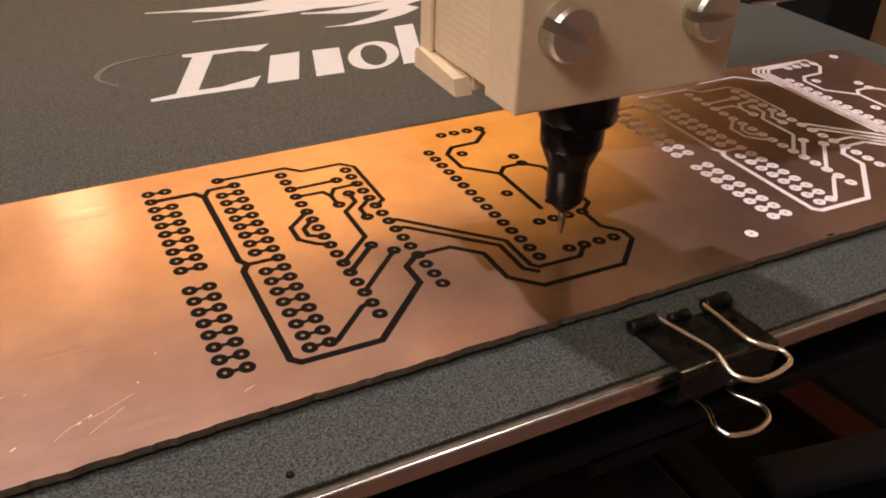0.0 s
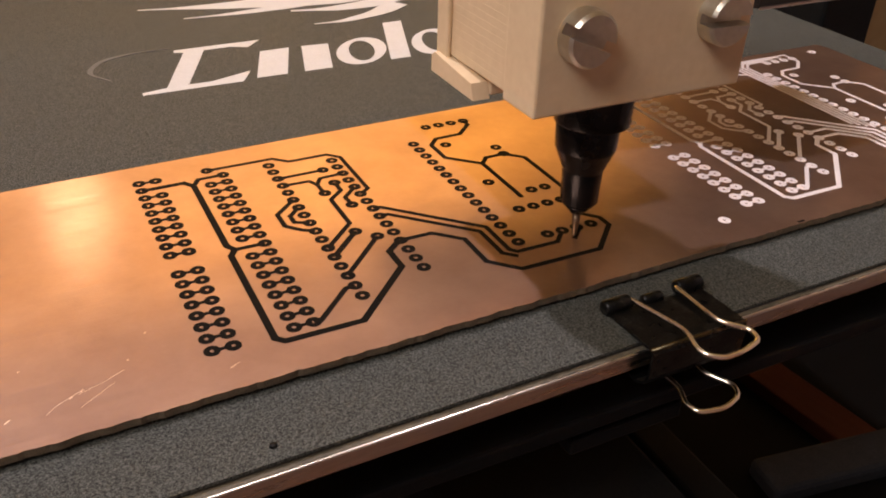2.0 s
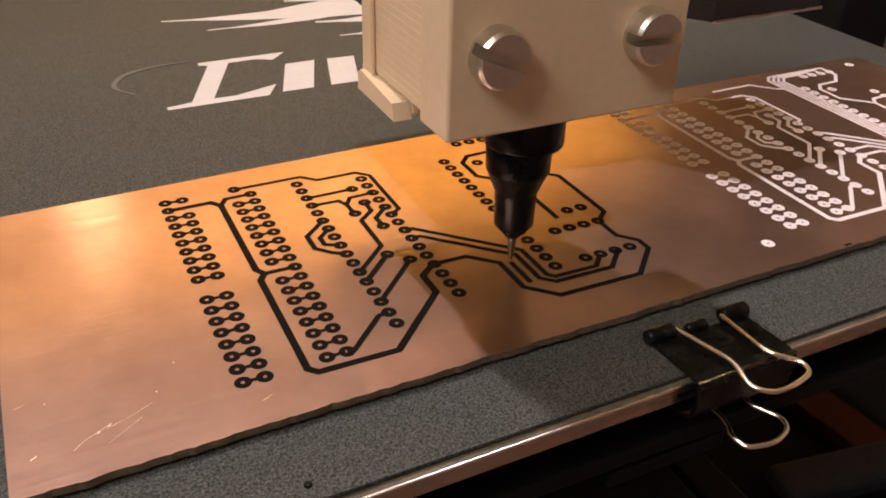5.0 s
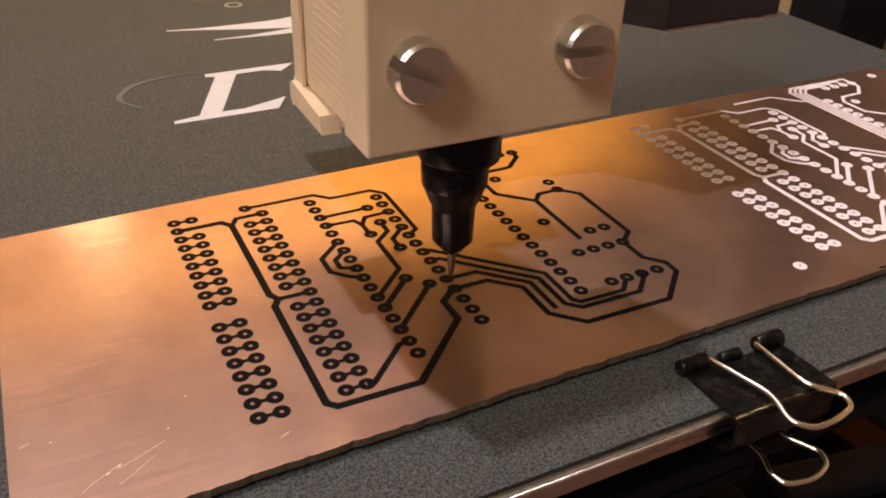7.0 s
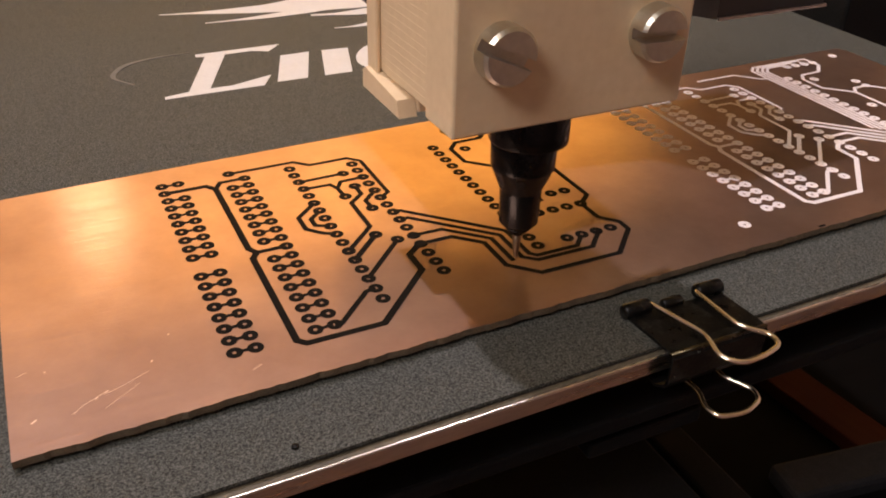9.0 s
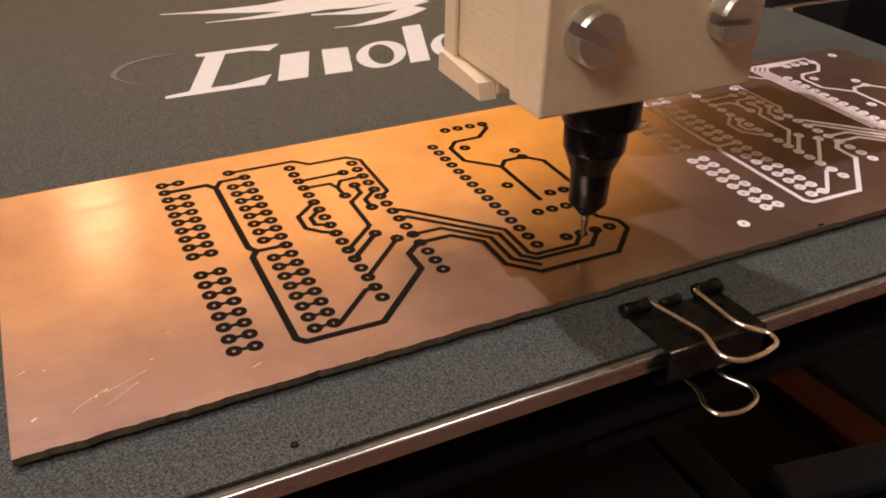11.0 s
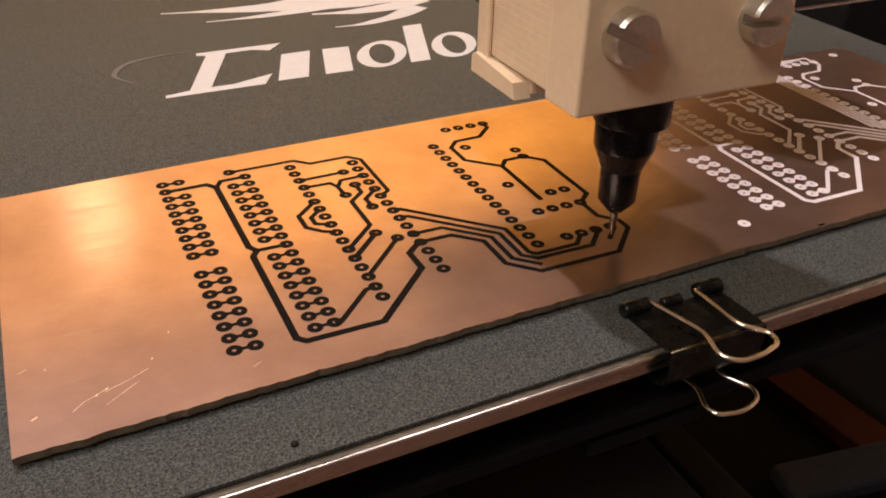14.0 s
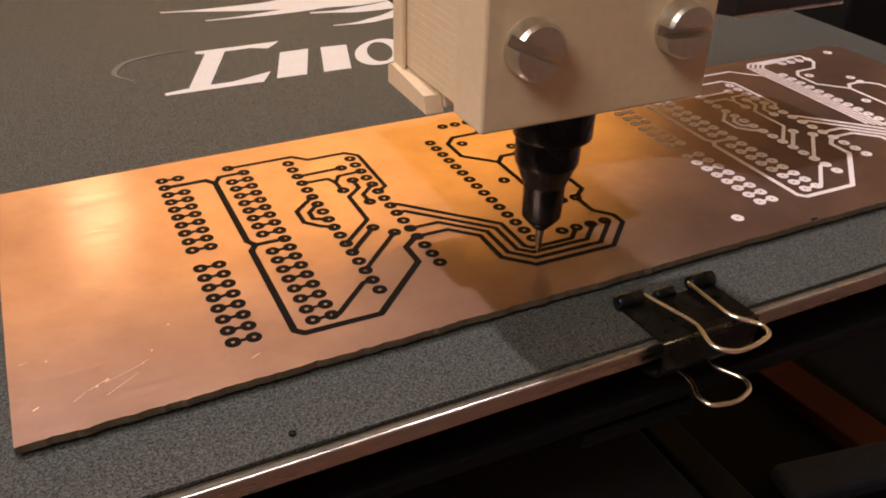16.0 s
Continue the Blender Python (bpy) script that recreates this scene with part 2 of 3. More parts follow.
def line_mesh(points, width, z0, z1):
    left, right = strip(points, width)
    bm = bmesh.new()
    rows = [[bm.verts.new((v.x * MM, v.y * MM, z * MM)) for v in s for z in (z0, z1)] for s in (left, right)]
    n = len(points)
    lo_l, hi_l, lo_r, hi_r = rows[0][0::2], rows[0][1::2], rows[1][0::2], rows[1][1::2]
    for i in range(n - 1):
        bm.faces.new((hi_l[i], hi_r[i], hi_r[i + 1], hi_l[i + 1]))
        bm.faces.new((lo_l[i], lo_l[i + 1], lo_r[i + 1], lo_r[i]))
        bm.faces.new((lo_l[i], hi_l[i], hi_l[i + 1], lo_l[i + 1]))
        bm.faces.new((lo_r[i], lo_r[i + 1], hi_r[i + 1], hi_r[i]))
    bm.faces.new((lo_l[0], lo_r[0], hi_r[0], hi_l[0]))
    bm.faces.new((lo_l[-1], hi_l[-1], hi_r[-1], lo_r[-1]))
    return bm


def thing(name, label, category, group="", z=DECK):
    ob = new(name)
    ob.empty_display_size = 0.01
    ob.location = (0, 0, z)
    return tagged(ob, label, category, group)


# ---- the room ----
def room_part(name, x0, x1, y0, y1, z0, z1, material):
    return tagged(part(name, box(x0, x1, y0, y1, z0, z1), material, None), kind="structure")


def room():
    room_part("floor", -2000, 2000, -2000, 1500, -850, -750, FLOOR)
    room_part("ceiling", -2000, 2000, -2000, 1500, 1750, 1850, CEIL)
    room_part("wall_north", -2000, 2000, 1400, 1500, -750, 1750, WALL)
    # unseen sheet added so that the lower wall reflects orange
    room_part("wall_glow_panel", -1899, 1190, 1384, 1399, -749, 910, GLOW_ORANGE)
    # an unseen sloping ledge, added to keep the glow off the upper wall
    ledge = box(-1800, 1180, 1200, 1383, 0, 24)
    bmesh.ops.transform(ledge, matrix=pose(0, 0, 0.93, 0, 5.5, 0), verts=ledge.verts)
    tagged(part("light_stop", ledge, GLOW_ORANGE, None), kind="structure")
    room_part("wall_south", -2000, 2000, -2000, -1900, -750, 1750, WALL)
    room_part("wall_west", -2000, -1900, -1900, 1400, -750, 1750, WALL)
    room_part("wall_east", 1900, 2000, -1900, 1400, -750, 1750, LIT_WALL)


def table():
    t = thing("table", "dark wooden table under the printer", "table", z=0)
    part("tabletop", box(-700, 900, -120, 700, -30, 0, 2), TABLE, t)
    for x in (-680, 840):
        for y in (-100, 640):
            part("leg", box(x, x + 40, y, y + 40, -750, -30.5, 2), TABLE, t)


# out-of-view dark block, added to darken the right side of the reflection
def cabinet():
    c = thing("cabinet", "unseen dark brown cabinet added to darken the copper's reflection", "cabinet", z=-0.75)
    part("body", box(1340, 1890, 700, 1395, 0, 1640, 4), DARK_BLOCKER, c)
    for x in (1346, 1620):
        door = part("door", box(x, x + 264, 682, 699, 40, 1610, 3), DARK_BLOCKER, c)
        hx = x + 234 if x < 1500 else x + 30
        part("handle", box(hx - 6, hx + 6, 662, 681.5, 1050, 1180, 3), STEEL, door)


# ---- the printer's fixed frame ----
def printer_frame():
    f = thing("printer_chassis", "black aluminium extrusion chassis of a desktop printer", "printer chassis", z=0)
    z = DECK * 1000

    def beam(name, x0, x1, y0, y1, z0, z1):
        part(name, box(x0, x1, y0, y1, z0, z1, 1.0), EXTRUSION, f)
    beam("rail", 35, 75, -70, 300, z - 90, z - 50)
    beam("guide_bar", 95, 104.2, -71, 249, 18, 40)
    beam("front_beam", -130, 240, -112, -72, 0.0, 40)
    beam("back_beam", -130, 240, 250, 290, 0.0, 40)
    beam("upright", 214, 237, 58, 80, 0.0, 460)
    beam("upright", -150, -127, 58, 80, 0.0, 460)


# ---- the bed ----
BED_W, BED_E, BED_S, BED_N = -62.5, 172.5, -64.4, 170.6


def heated_bed():
    b = thing("printer_bed", "dark textured magnetic printer bed on an aluminium plate", "printer bed")
    # the front edges run slightly askew to the printer's frame
    def sheet(mat_front, plate, z0, z1, inset=0.0):
        lean = 0.0150 if plate else 0.0134
        return prism([(BED_W + inset, mat_front + lean * (BED_W - 10)), (BED_E - inset, mat_front + lean * (BED_E - 10)), (BED_E - inset, BED_N - inset), (BED_W + inset, BED_N - inset)], z0, z1)
    part("mat", sheet(-64.15, False, -2.05, -1.6), MAT, b, "black grainy magnetic build mat")
    part("mat_backing", sheet(-63.95, False, -2.42, -2.05, 0.2), MAT_EDGE, b)
    part("residue", sheet(-64.86, True, -2.5, -2.43, 0.3), RESIDUE, b, "dull strip of old adhesive along the plate")
    part("plate", sheet(-65.15, True, -4.85, -2.5), ALLOY, b, "bare aluminium plate with a bright edge")
    # thin tube of brighter metal draws the highlight along the rounded edge
    ends = [Vector((x, -65.15 + 0.0150 * (x - 10) + 0.20, -2.68)) for x in (BED_W + 0.5, BED_E - 0.5)]
    part("plate_edge", tube(ends, 0.23), EDGE_GLINT, b, "rounded front edge of the plate, brightened for its highlight", smooth=True)
    part("carriage", box(5, 105, 20, 150, -22, -16, 0.8), EXTRUSION, b)
    for x in (-55, 165):
        for y in (-55, 160):
            part("spring_post", lathe([(4, -16), (4, -4.9)], 16, at=(x, y, 0)), ALLOY, b)
    for y in (-55, 160):
        part("carriage_arm", box(-60, 170, y - 5, y + 5, -19, -16.1, 0.5), EXTRUSION, b)
    part("carriage_spine", box(45, 65, -58, 165, -25, -22.1, 0.5), EXTRUSION, b)
    z0, z1 = -1.65, -1.57

    # printed marks: plain slanted shapes
    part("printed_mark", prism([(7.9, 40.3), (28, 40.6), (31, 46), (22, 42.9), (17.4, 42.9), (25.0, 62), (31, 62.2), (34.5, 60.5), (38.2, 64.5), (18.8, 64.2), (18.6, 62.6), (20.5, 62), (13, 42.6), (8.0, 41.6)], z0, z1), PRINT, b, "white slanted printed mark")
    part("printed_mark", prism([(31.0, 41.4), (37.6, 41.4), (42.9, 57.0), (36.2, 56.8)], z0, z1), PRINT, b, "white slanted printed mark")
    part("printed_mark", prism([(41.4, 41.4), (47.6, 41.4), (52.0, 56.4), (45.8, 56.8)], z0, z1), PRINT, b, "white slanted printed mark")
    for cx, w in ((57.4, 8.4), (75.6, 8.0)):
        bm = bmesh.new()
        n = 36
        rows = []
        for rr, rz in ((1.0, z1), (0.56, z1), (0.56, z0), (1.0, z0)):
            rows.append([bm.verts.new(((cx + rr ** 1.2 * w * 0.72 * math.cos(a) + 0.36 * rr * 8.2 * math.sin(a)) * MM, (49.2 + (rr if rr == 1.0 else 0.78) * 8.2 * math.sin(a)) * MM, rz * MM)) for a in [2 * math.pi * k / n for k in range(n)]])
        for i in range(4):
            for k in range(n):
                bm.faces.new((rows[i][k], rows[i][(k + 1) % n], rows[(i + 1) % 4][(k + 1) % n], rows[(i + 1) % 4][k]))
        part("printed_mark", bm, PRINT, b, "white printed ring")
    part("printed_mark", prism([(61.2, 41.4), (66.0, 41.4), (74.6, 66), (69.6, 65.8)], z0, z1), PRINT, b, "white slanted printed mark")
    part("printed_mark", prism([(84.5, 41.2), (92, 41.2), (97, 55), (103, 57.5), (98, 58), (92.5, 55.5), (88, 43), (84.6, 42.4)], z0, z1), PRINT, b, "white slanted printed mark")
    # swooshes above them
    lifted = []

    def swoosh(pts, widths, material=PRINT, label="white printed swoosh"):
        c = rounded([(x, y, 0) for x, y in pts], 12, 6)
        left, right = [], []
        for i, p in enumerate(c):
            d = (c[min(i + 1, len(c) - 1)] - c[max(i - 1, 0)]).normalized()
            t = i / (len(c) - 1) * (len(widths) - 1)
            k = min(int(t), len(widths) - 2)
            w = widths[k] + (widths[k + 1] - widths[k]) * (t - k)
            left.append((p.x - d.y * w / 2, p.y + d.x * w / 2))
            right.append((p.x + d.y * w / 2, p.y - d.x * w / 2))
        bm = bmesh.new()
        lifted.append(label)
        top = z1 + 0.012 * len(lifted)
        rows = [[bm.verts.new((x * MM, y * MM, z * MM)) for z in (z0, top) for x, y in (l, r)] for l, r in zip(left, right)]
        for u, v in zip(rows, rows[1:]):
            for m, n in ((2, 3), (1, 0), (0, 2), (3, 1)):
                bm.faces.new((u[m], u[n], v[n], v[m]))
        for row in (rows[0], rows[-1]):
            bm.faces.new((row[0], row[1], row[3], row[2]))
        part("printed_swoosh", bm, material, b, label)
    swoosh([(17, 96.7), (30, 94.3), (42.5, 92.5), (56, 92.7), (70, 93), (84, 92)], [0.6, 4, 7, 13, 16, 12])
    swoosh([(26, 86), (38, 85.7), (51, 87), (60, 90)], [0.5, 2.5, 4, 6])
    swoosh([(80, 80), (72, 74), (61, 70.5), (54, 71)], [6, 4, 2, 0.4])
    swoosh([(52, 83), (62, 81), (74, 82), (84, 86)], [1, 4, 6, 6])
    swoosh([(50, 103), (62, 101), (76, 100), (92, 100)], [1, 6, 8, 8])
    swoosh([(3.5, 50.5), (-0.5, 56), (3, 63), (10, 65.5), (18, 65.8)], [0.5, 1.1, 1.2, 0.8, 0.3], FAINT, "worn grey printed curl")
    bm = lathe([(2.4, z0), (2.4, z1), (1.5, z1), (1.5, z0)], 28, at=(37.2, 112.6, 0))
    part("printed_ring", bm, RING, b, "small pale green printed ring")
    part("speck", lathe([(0.46, -1.62), (0.38, -1.3), (0.15, -1.2)], 10, at=(2.2, -62.0, 0)), BLACK_STEEL, b, "tiny dark speck")
    return b


# ---- the circuit board ----
PITCH = 2.54
INK_LO, INK_HI = -0.03, 0.035


def header_pads(x, y, count, skip=()):
    return [(x, y - PITCH * i) for i in range(count) if i not in skip]


ROW_A, ROW_B, ROW_C, ROW_D, ROW_E = 0.0, 12.7, 20.32, 30.48, 45.72


def pads_of_layout():
    pads = header_pads(ROW_A, 0, 19, (10,)) + header_pads(ROW_A + PITCH, 0, 19, (1, 10))
    pads += header_pads(ROW_B, -2.0, 18) + header_pads(ROW_B - PITCH, -4.6, 17, (8,))
    pads += header_pads(ROW_C, -1.7, 17) + header_pads(ROW_D, -3.9, 15) + header_pads(ROW_E, -3.4, 15)
    pads += [(10.7, 0.4), (27.9, -6.6), (25.5, -14.2), (28.1, -11.5), (28.0, -19.3), (25.5, -26.9), (27.9, -29.4)]
    pads += [(50.8 + PITCH * i, 2.2) for i in range(4)] + [(50.8, -5.8), (58.4, -10.1), (58.4, -12.8), (50.8, -21.1), (55.9, -26.0), (58.4, -26.0)]
    pads += [(50.8 + PITCH * i, -30.7) for i in range(4)] + [(50.8 + PITCH * i, -38.8) for i in range(4)]
    return pads


def traces_of_layout():
    """Width and corners of each drawn line."""
    t = [
        (0.95, [(0, -2.54), (6.4, -2.4), (7.6, -4.0), (7.6, -23.5), (8.4, -24.9), (7.5, -26.3), (7.4, -46.4), (8.4, -47.4), (18.5, -47.4), (27.8, -38.1), (27.8, -33.9), (30.4, -31.6)]),
        (0.8, [(7.6, -4.0), (8.7, -2.1), (12.7, -2.0)]),
        (0.8, [(8.4, -24.9), (12.7, -24.9)]),
        (0.7, [(10.7, 0.4), (21.6, 0.6), (23.8, -1.5), (30.4, -1.4), (32.2, -3.2), (32.2, -15.4), (30.5, -16.6)]),
        (0.7, [(20.3, -6.8), (27.9, -6.6)]),
        (0.7, [(20.3, -9.4), (24.6, -9.5), (25.3, -11.2), (25.4, -14.2)]),
        (0.7, [(25.3, -11.2), (26.5, -9.2), (30.5, -9.0)]),
        (0.75, [(28.1, -11.5), (28.1, -14.3), (25.6, -16.6), (25.6, -24.4), (20.3, -29.7)]),
        (0.75, [(30.5, -14.1), (27.9, -16.7), (28.0, -19.3)]),
        (0.85, [(25.5, -26.9), (20.3, -32.2)]),
        (0.75, [(27.9, -29.4), (20.3, -37.2)]),
        (0.75, [(20.3, -39.8), (18.9, -40.0), (13.6, -45.3), (12.7, -45.2)]),
        (0.75, [(20.3, -14.4), (16.7, -17.9), (16.7, -21.5), (18.6, -23.5), (20.3, -24.5)]),
        (0.75, [(20.3, -17.0), (18.3, -19.0), (18.3, -21.0), (20.3, -22.0)]),
        (0.75, [(30.5, -21.7), (31.6, -21.7), (43.5, -33.4), (43.5, -40.3), (44.3, -41.2), (51.0, -41.2), (53.2, -38.9)]),
        (0.75, [(30.5, -24.2), (31.8, -24.2), (42.1, -34.2), (42.1, -40.7), (43.8, -42.3)]),
        (0.8, [(30.5, -31.8), (35.4, -31.8), (39.0, -35.2), (39.0, -41.7), (42.6, -45.3), (55.5, -45.3), (60.7, -40.2), (60.7, -37.8), (58.5, -35.4), (58.5, -31.1)]),
        (0.8, [(58.5, -30.8), (61.0, -28.6), (61.0, -15.5), (58.4, -12.9), (54.8, -13.0), (53.2, -14.8), (48.4, -10.3), (48.4, -5.0), (50.3, -2.9), (55.2, -2.7), (58.4, 0.4), (58.4, 2.2)]),
        (0.8, [(53.2, -14.8), (53.2, -27.6)]),
    ]
    for i in range(19):
        if i not in (1, 10):
            t.append((0.55, [(0.2, -PITCH * i), (2.34, -PITCH * i)]))
    for i in range(17):
        if i != 8:
            t.append((0.55, [(ROW_B - 2.3, -4.6 - PITCH * i), (ROW_B - 0.2, -4.54 - PITCH * i)]))
    return t


# strokes that the pen adds while it works: begin, end, corners
STROKES = [
    (1.55, 3.55, [(55.9, -38.9), (55.9, -39.3), (52.9, -42.3), (43.8, -42.3)]),
    (4.1, 7.0, [(40.5, -40.9), (40.5, -34.6), (35.0, -29.3), (30.5, -29.3)]),
    (9.0, 9.6, [(40.5, -40.9), (43.4, -43.75)]),
    (13.55, 15.65, [(58.4, -38.9), (58.4, -39.7), (54.3, -43.75), (43.4, -43.75)]),
]


def ring_mesh(material, outer, inner, n=14):
    bm = bmesh.new()
    rows = []
    for r, z in ((outer, INK_LO), (outer, INK_HI), (inner, INK_HI), (inner, INK_LO)):
        rows.append([bm.verts.new((r * math.cos(2 * math.pi * k / n) * MM, r * math.sin(2 * math.pi * k / n) * MM, z * MM)) for k in range(n)])
    for a, b in zip(rows, rows[1:]):
        for k in range(n):
            bm.faces.new((a[k], a[(k + 1) % n], b[(k + 1) % n], b[k]))
    return mesh_of(bm, "pad", material)


def circuit_board():
    b = thing("circuit_board", "copper-clad circuit board with black pen-drawn traces on the bed", "circuit board")
    W, E = -24.7, 157.0
    south = lambda x: -53.95 + 0.0205 * (x - W)
    north = lambda x: 5.15 + 0.0385 * (x - W) - 0.000075 * (x - W) ** 2
    # sawn outline with a slightly ragged front edge
    rnd = random.Random(4)
    pts = [(W + 0.6, north(W))] + [(W + 0.3 * max(0.0, y + 40) / 40, y) for y in (2.0, -20.0, -40.0)]
    n = 300
    for i in range(n + 1):
        x = W + (E - W) * i / n
        pts.append((x, south(x) + 0.20 * noise.noise((i * 0.13, 0.3, 0)) + 0.17 * noise.noise((i * 0.6, 4.3, 0)) + rnd.uniform(-0.08, 0.08)))
    pts += [(E, -20.0), (E, north(E) - 2.0)] + [(x, north(x)) for x in (E - 1.0, 130.0, 105.0, 80.0, 55.0, 30.0, 5.0)]
    # dark inset sheet puts the shade between board and mat into the shape
    part("gap_shade", prism([(W + 1.6, north(W) - 0.6), (W + 1.2, south(W) + 2.0), (E - 0.9, south(E) + 2.0), (E - 1.5, north(E) - 0.6)], -1.6, -1.0), MAT_EDGE, b, "dark recessed sheet standing in for the shaded gap")
    part("laminate", prism(pts, -1.0, -0.06), LAMINATE, b, "dark brown sawn laminate core")
    part("copper", prism(pts, -0.06, 0.0), COPPER, b, "brushed bright copper foil")
    ink_pad = ring_mesh(INK, 1.02, 0.27)
    pale_pad = ring_mesh(PALE, 1.0, 0.22)
    for dx, dy, me, material, label in ((0, 0, ink_pad, INK, "black ink line"), (84.7, 2.2, pale_pad, PALE, "pale finished line")):
        for x, y in pads_of_layout():
            p = new("pad", me)
            p.parent = b
            p.location = ((x + dx) * MM, (y + dy) * MM, 0)
            p.rotation_euler = (0, 0, rnd.uniform(0, 6))
        for i, (w, line) in enumerate(traces_of_layout()):
            lift = 0.002 * (i % 7)
            part("trace", line_mesh([(x + dx, y + dy) for x, y in line], w * (1.0 if dx == 0 else 0.9), INK_LO, INK_HI + 0.004 + lift), material, b, label if i == 0 else "")
        if dx:
            for begin, end, line in STROKES:
                part("trace", line_mesh([(x + dx, y + dy) for x, y in line], 0.7, INK_LO, INK_HI + 0.003), material, b)
            for k in range(4):
                w = 44.4 - 0.95 * k
                top = 3.2 + 0.5 * k
                loop = [(50.8 + PITCH * k, 2.2), (50.8 + PITCH * k, top), (w + 1.8, top), (w, top - 1.8), (w, -32.6 + 0.95 * k)]
                part("trace", line_mesh([(x + dx, y + dy) for x, y in loop], 0.6, INK_LO, INK_HI + 0.006 + 0.002 * k), material, b)
            part("trace", line_mesh([(x + dx, y + dy) for x, y in ((26.1, 2.4), (36.0, 2.6), (40.0, -1.4), (41.4, -1.8))], 0.6, INK_LO, INK_HI + 0.015), material, b)
            for x, y in ((77.8, -46.2), (151.0, 6.1)):
                p = new("pad", me)
                p.parent = b
                p.location = (x * MM, y * MM, 0)
    # rubbed scratches near the front corner
    for line, w in (([(-18.4, -49.2), (-17.2, -48.1), (-14.6, -46.7)], 0.07), ([(-14.9, -47.2), (-12.2, -46.2), (-9.8, -45.0)], 0.06), ([(-15.0, -49.5), (-11.1, -46.8)], 0.05),
                    ([(-22.5, -48.9), (-21.9, -48.5)], 0.22), ([(-23.5, -40.2), (-22.5, -39.8)], 0.06), ([(1.2, -49.6), (2.4, -49.0)], 0.07), ([(-15.9, -47.6), (-15.6, -47.4)], 0.22),
                    ([(-14.7, -46.9), (-14.4, -46.6)], 0.2), ([(-9.2, -43.4), (-9.0, -43.3)], 0.2), ([(-20.6, -40.6), (-20.4, -40.5)], 0.16), ([(-6.5, -39.0), (-6.3, -38.9)], 0.16)):
        part("scratch", line_mesh(line, w * 0.65, -0.01, 0.012), SCRATCH, b)
    part("nick", box(87.9, 89.2, -51.4, -51.0, -0.02, 0.03), INK, b)
    return b


# ---- the binder clip ----
def binder_clip():
    c = thing("binder_clip", "small black binder clip with bright wire handles, gripping the bed edge", "binder clip")
    x0, x1 = 48.4, 63.4
    outline = [(-57.6, -1.15), (-64.9, -0.75), (-66.4, -0.85), (-66.9, -1.4), (-66.7, -5.2), (-66.2, -6.3), (-64.5, -7.3), (-57.5, -6.9)]
    t = 0.4
    bm = bmesh.new()
    inner = []
    pts = [Vector(p) for p in outline]
    for i, p in enumerate(pts):
        a = (p - pts[i - 1]).normalized() if i else (pts[1] - p).normalized()
        b2 = (pts[i + 1] - p).normalized() if i + 1 < len(pts) else a
        n = Vector((-(a + b2).y, (a + b2).x)).normalized()
        inner.append(p + n * t)
    grid = [[bm.verts.new((x * MM, p.x * MM, p.y * MM)) for p in row] for x in (x0, x1) for row in (pts, inner)]
    o0, i0, o1, i1 = grid
    m = len(pts)
    for k in range(m - 1):
        bm.faces.new((o0[k], o0[k + 1], o1[k + 1], o1[k]))
        bm.faces.new((i0[k], i1[k], i1[k + 1], i0[k + 1]))
        bm.faces.new((o0[k], i0[k], i0[k + 1], o0[k + 1]))
        bm.faces.new((o1[k], o1[k + 1], i1[k + 1], i1[k]))
    for k in (0, m - 1):
        bm.faces.new((o0[k], o1[k], i1[k], i0[k]))
    part("body", bm, BLACK_STEEL, c, "black lacquered spring-steel body")
    # lighter brassy tube carries the highlight along the bend
    fold = tube([Vector((x0 - 0.1, -66.35, -0.95)), Vector((x1 + 0.1, -66.35, -0.95))], 0.30)
    part("fold", fold, FOLD_GLINT, c, "glossy fold of the clip, lightened for its highlight", smooth=True)
    for xa, xb in ((47.8, 51.9), (59.6, 63.8)):
        bm = lathe([(0.75, xa - 55), (1.05, xa - 54.8), (1.05, xb - 55.2), (0.75, xb - 55)], 18)
        bmesh.ops.transform(bm, matrix=pose(0.055, -0.0570, -0.0006, 0, 90, 0), verts=bm.verts)
        part("rolled_end", bm, BLACK_STEEL, c, smooth=True)
    bm = lathe([(0.5, -1.6), (0.8, -1.4), (0.8, 1.4), (0.5, 1.6)], 14)
    bmesh.ops.transform(bm, matrix=pose(0.0555, -0.0572, -0.0010, 0, 90, 0), verts=bm.verts)
    part("rolled_lip", bm, BLACK_STEEL, c, smooth=True)
    upper = [(51.6, -57.0, -0.5), (52.2, -57.3, -0.3), (54.2, -65.6, -0.1), (53.2, -69.4, -0.6), (55.2, -71.4, -0.7), (58.8, -71.3, -0.7), (61.9, -70.4, -0.7), (62.4, -68.4, -0.6), (59.3, -65.7, -0.2), (59.5, -57.3, -0.3), (60.0, -57.0, -0.5)]
    part("upper_handle", tube(rounded(upper, 1.6), 0.36), WIRE, c, "bright nickel wire handle", smooth=True)
    lower = [(51.4, -57.8, -7.6), (54.4, -63.4, -9.0), (54.6, -66.2, -9.0), (53.2, -69.0, -9.0), (53.6, -71.0, -9.0), (57.3, -71.9, -9.0), (60.6, -70.7, -9.0), (61.4, -68.8, -9.0), (59.4, -65.0, -9.0), (59.7, -63.2, -8.8), (60.5, -57.8, -7.6)]
    part("lower_handle", tube(rounded(lower, 1.6), 0.36), WIRE, c, "bright nickel wire handle", smooth=True)
    return c


# ---- the pen and its holder ----
TIP_Y = -39.6


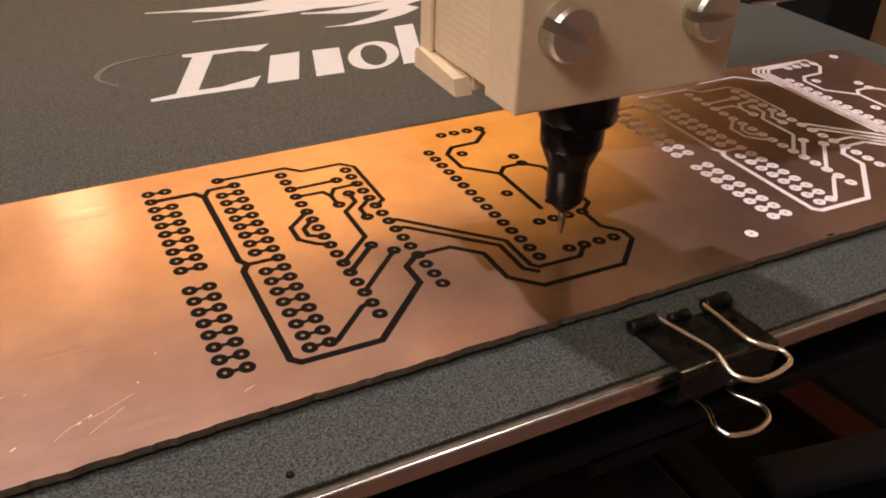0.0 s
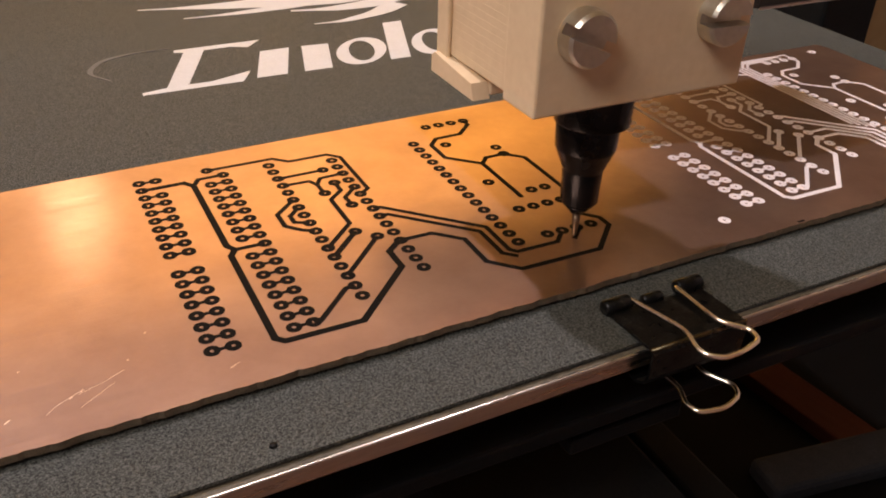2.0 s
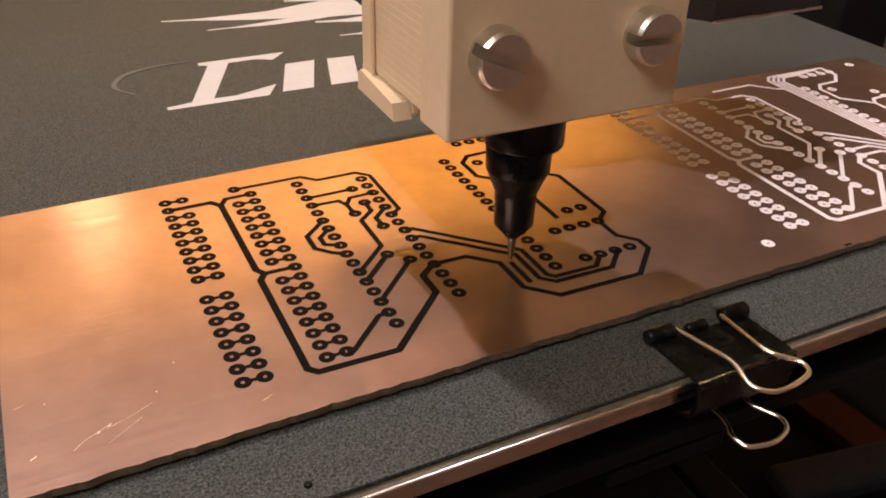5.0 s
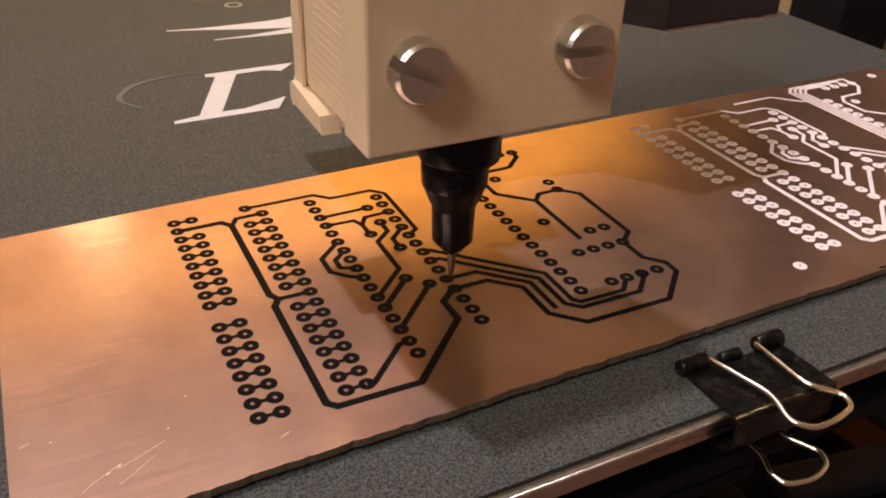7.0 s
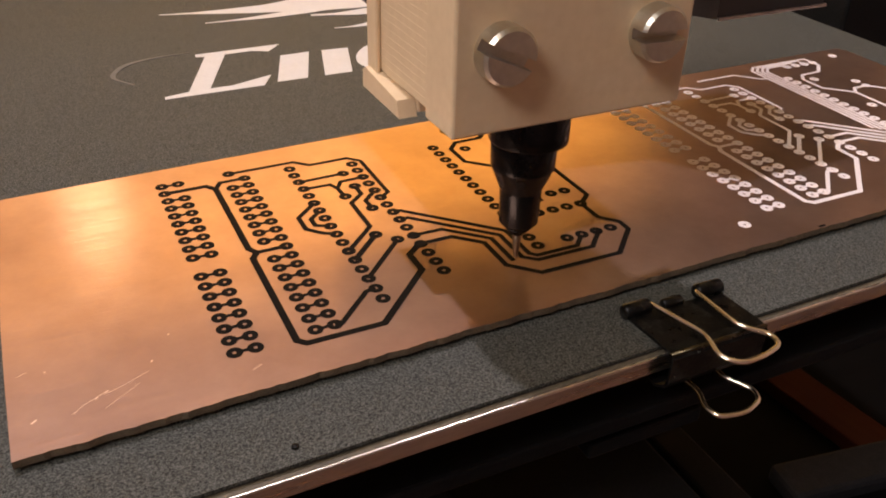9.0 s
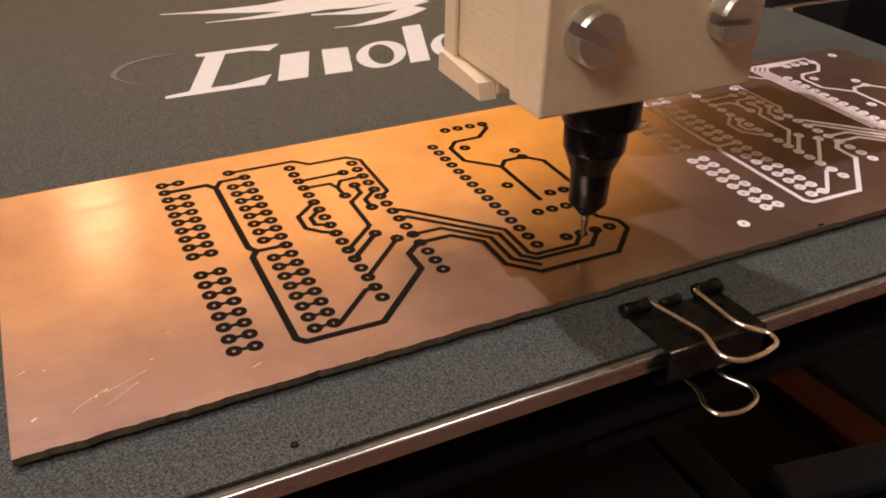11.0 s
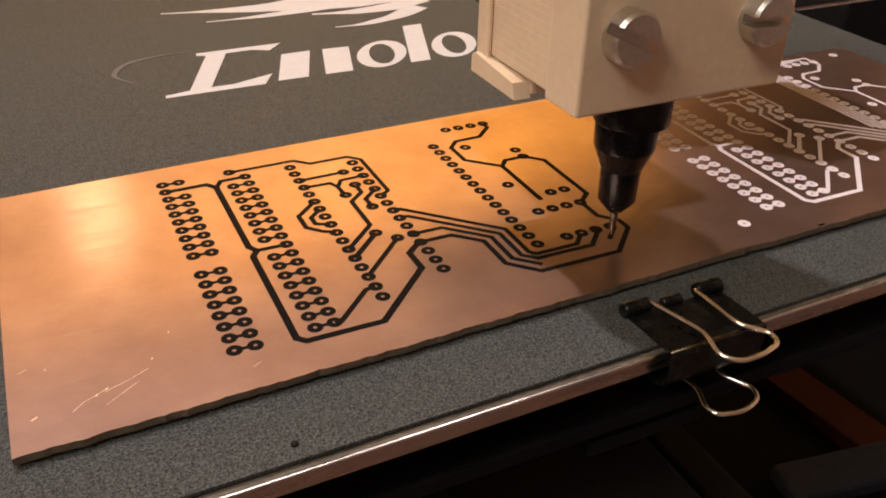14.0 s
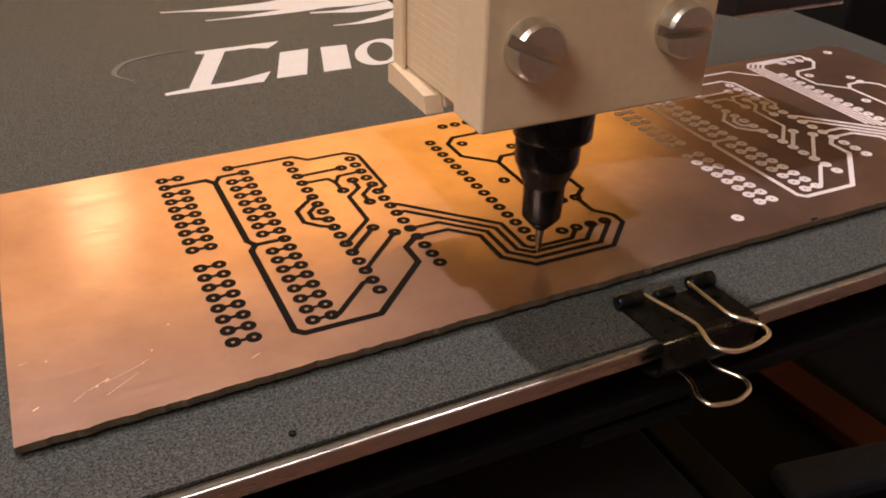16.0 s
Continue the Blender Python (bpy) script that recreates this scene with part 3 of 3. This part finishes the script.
def slotted_screw(parent, x, z, turn):
    bm = bmesh.new()
    steps, r, h = 40, 3.28, 2.9
    lathe([(r - 0.15, 0), (r, 0.2), (r, h - 0.45), (r - 0.35, h), (0.01, h + 0.05)], steps, bm)
    head = part("screw", bm, STEEL, None, "slotted steel screw head")
    cut = bmesh.new()
    box(-4, 4, -0.62, 0.62, h - 2.1, h + 1, bm=cut)
    slot = bpy.data.objects.new("slot", mesh_of(cut, "slot", None))
    mod = head.modifiers.new("slot", "BOOLEAN")
    mod.object, mod.operation, mod.solver = slot, "DIFFERENCE", "EXACT"
    scene.collection.objects.link(slot)
    bpy.context.view_layer.update()
    dg = bpy.context.evaluated_depsgraph_get()
    me = bpy.data.meshes.new_from_object(head.evaluated_get(dg))
    head.modifiers.clear()
    head.data = me
    bpy.data.objects.remove(slot)
    head.parent = parent
    head.matrix_basis = pose(x * MM, -49.2 * MM, z * MM, 90, 0, 0) @ pose(0, 0, 0, 0, 0, turn)
    return head


def pen_holder():
    h = thing("pen_holder", "cream printed plastic pen holder with two slotted screws", "pen holder")
    part("front_block", box(-15.3, 15.9, -49.2, -42.0, 24.7, 62, 0.35), PLASTIC, h, "cream layered plastic clamp block")
    part("back_block", box(-14.6, 5.4, -41.95, -24.2, 25.2, 62, 0.3), PLASTIC, h, "cream layered plastic block")
    part("corner_post", box(-15.3, -14.65, -27.2, -24.0, 22.6, 62, 0.2), PLASTIC, h)
    bm = prism([(-36.2, 22.3), (-24.0, 22.3), (-24.0, 24.6), (-24.9, 25.2), (-35.4, 24.4)], -1.0, 1.4)
    bmesh.ops.transform(bm, matrix=Matrix(((0, 0, 1, -0.0150), (1, 0, 0, 0), (0, 1, 0, 0), (0, 0, 0, 1))), verts=bm.verts)
    part("lip", bm, PLASTIC, h)
    part("lip_floor", box(-13.5, 5.0, -36.0, -24.0, 22.6, 25.1, 0.3), PLASTIC, h)
    # layer lines on the side
    rnd = random.Random(2)
    for i in range(34):
        z = 26.3 + i * 1.0
        part("layer_line", box(-14.62, -14.5, -41.0 + rnd.uniform(0, 0.4), -27.4, z, z + 0.14, 0.02), PLASTIC, h)
    slotted_screw(h, -9.9, 34.35, -24)
    slotted_screw(h, 10.0, 34.4, -2)
    return h


def pen():
    p = thing("plotter_pen", "black fine-tip marker pen pointing down at the board", "pen")
    at = (0.12, TIP_Y, 0)
    part("collar", lathe([(4.9, 18.3), (5.2, 18.4), (5.25, 18.7), (5.25, 26.0)], 40, at=(0.65, TIP_Y, 0)), PEN_BLACK, p, smooth=True)
    part("barrel", lathe([(2.5, 6.05), (2.68, 6.3), (2.84, 11.1), (2.87, 11.3), (2.94, 11.45), (4.15, 14.45), (4.24, 14.6), (4.27, 14.85), (4.36, 18.0), (4.2, 18.35)], 40, at=at), PEN_BLACK, p, "glossy black tapered barrel", smooth=True)
    part("nose", lathe([(0.75, 4.2), (1.15, 4.4), (1.7, 5.1), (2.5, 6.05)], 32, at=at), PEN_BLACK, p, smooth=True)
    part("nib", lathe([(0.16, 0.28), (0.3, 0.6), (0.48, 2.0), (0.62, 4.1)], 20, at=(0.1, TIP_Y, 0)), TIP, p, "thin worn metal nib", smooth=True)
    return p


def head_shroud():
    s = thing("print_head", "black print head shroud behind the pen holder", "print head")
    part("shell", prism([(16, 6), (16, -9), (34, -12), (43, -24.6), (65.8, -24.6), (66.6, -23.8), (66.6, 6)], 24.8, 30.5), SHROUD, s)
    part("fan", box(66.9, 70, -18, 2, 26.5, 35, 1.2), SHROUD, s)
    part("bracket", box(-8, 15.8, -23.8, 16, 27, 41, 0.6), SHROUD, s)
    # pale strip paints the light that the copper throws on this edge
    part("rim_glint", box(43.2, 66.2, -24.95, -24.4, 24.6, 25.1, 0.1), ALLOY, s, "thin bright strip for the copper's light on the lower edge")
    return s


def side_things():
    w = thing("wooden_strip", "reddish brown wooden strip lying on the table", "wood strip", z=0)
    part("plank", box(-6.8, 6.8, -45, 60, 0, 5, 0.5), BROWN, w)
    w.matrix_basis = pose(0.1782, 0.022, 0, 0, 0, 5.2)
    g = thing("grey_strip", "dark grey foam strip lying on the table", "foam strip", z=0)
    part("foam", box(-54, 54, -6.5, 6.5, 0, 6, 1.5), FOAM, g)
    g.matrix_basis = pose(0.198, -0.0265, 0, 0, 0, -9)
    c = thing("cardboard_box", "yellowish brown cardboard box standing behind the printer", "box", z=0)
    part("carton", box(318, 520, 120, 330, 0, 160, 1.5), CARD, c)


room()
table()
cabinet()
printer_frame()
side_things()
BED = heated_bed()
BOARD = circuit_board()
CLIP = binder_clip()
HOLDER = pen_holder()
PEN = pen()
SHELL = head_shroud()


def fresh_ink():
    """Short pieces of each new stroke, lying inside the board until the pen has passed."""
    made = []
    for begin, end, line in STROKES:
        pts = [Vector(p) for p in line]
        total = sum((b - a).length for a, b in zip(pts, pts[1:]))
        done = 0.0
        for j, (a, b) in enumerate(zip(pts, pts[1:])):
            n = max(1, round((b - a).length / 1.4))
            d = (b - a).normalized()
            for k in range(n):
                p, q = a.lerp(b, k / n), a.lerp(b, (k + 1) / n)
                t = begin + (end - begin) * (done + (b - a).length * (k + 0.6) / n) / total
                ob = part("ink_piece", line_mesh([p - d * 0.25, q + d * 0.25], 0.76, -0.02, INK_HI + 0.001 * (k % 3)), INK, BOARD)
                made.append((ob, t))
            done += (b - a).length
    return made


FRESH = fresh_ink()


def motions():
    for ob in (BED, BOARD, CLIP):
        walk(ob, [(t, pose(0, s * MM, DECK)) for t, x, z, s in MOVES])
    for ob in (HOLDER, PEN, SHELL):
        walk(ob, [(t, pose(x * MM, 0, DECK + z * MM)) for t, x, z, s in MOVES])
    for ob, t in FRESH:
        sunk, up = pose(0, 0, -0.3 * MM), pose(0, 0, 0)
        walk(ob, [(0.0, sunk), (t - 0.05, sunk), (t + 0.05, up), (16.0, up)])


motions()
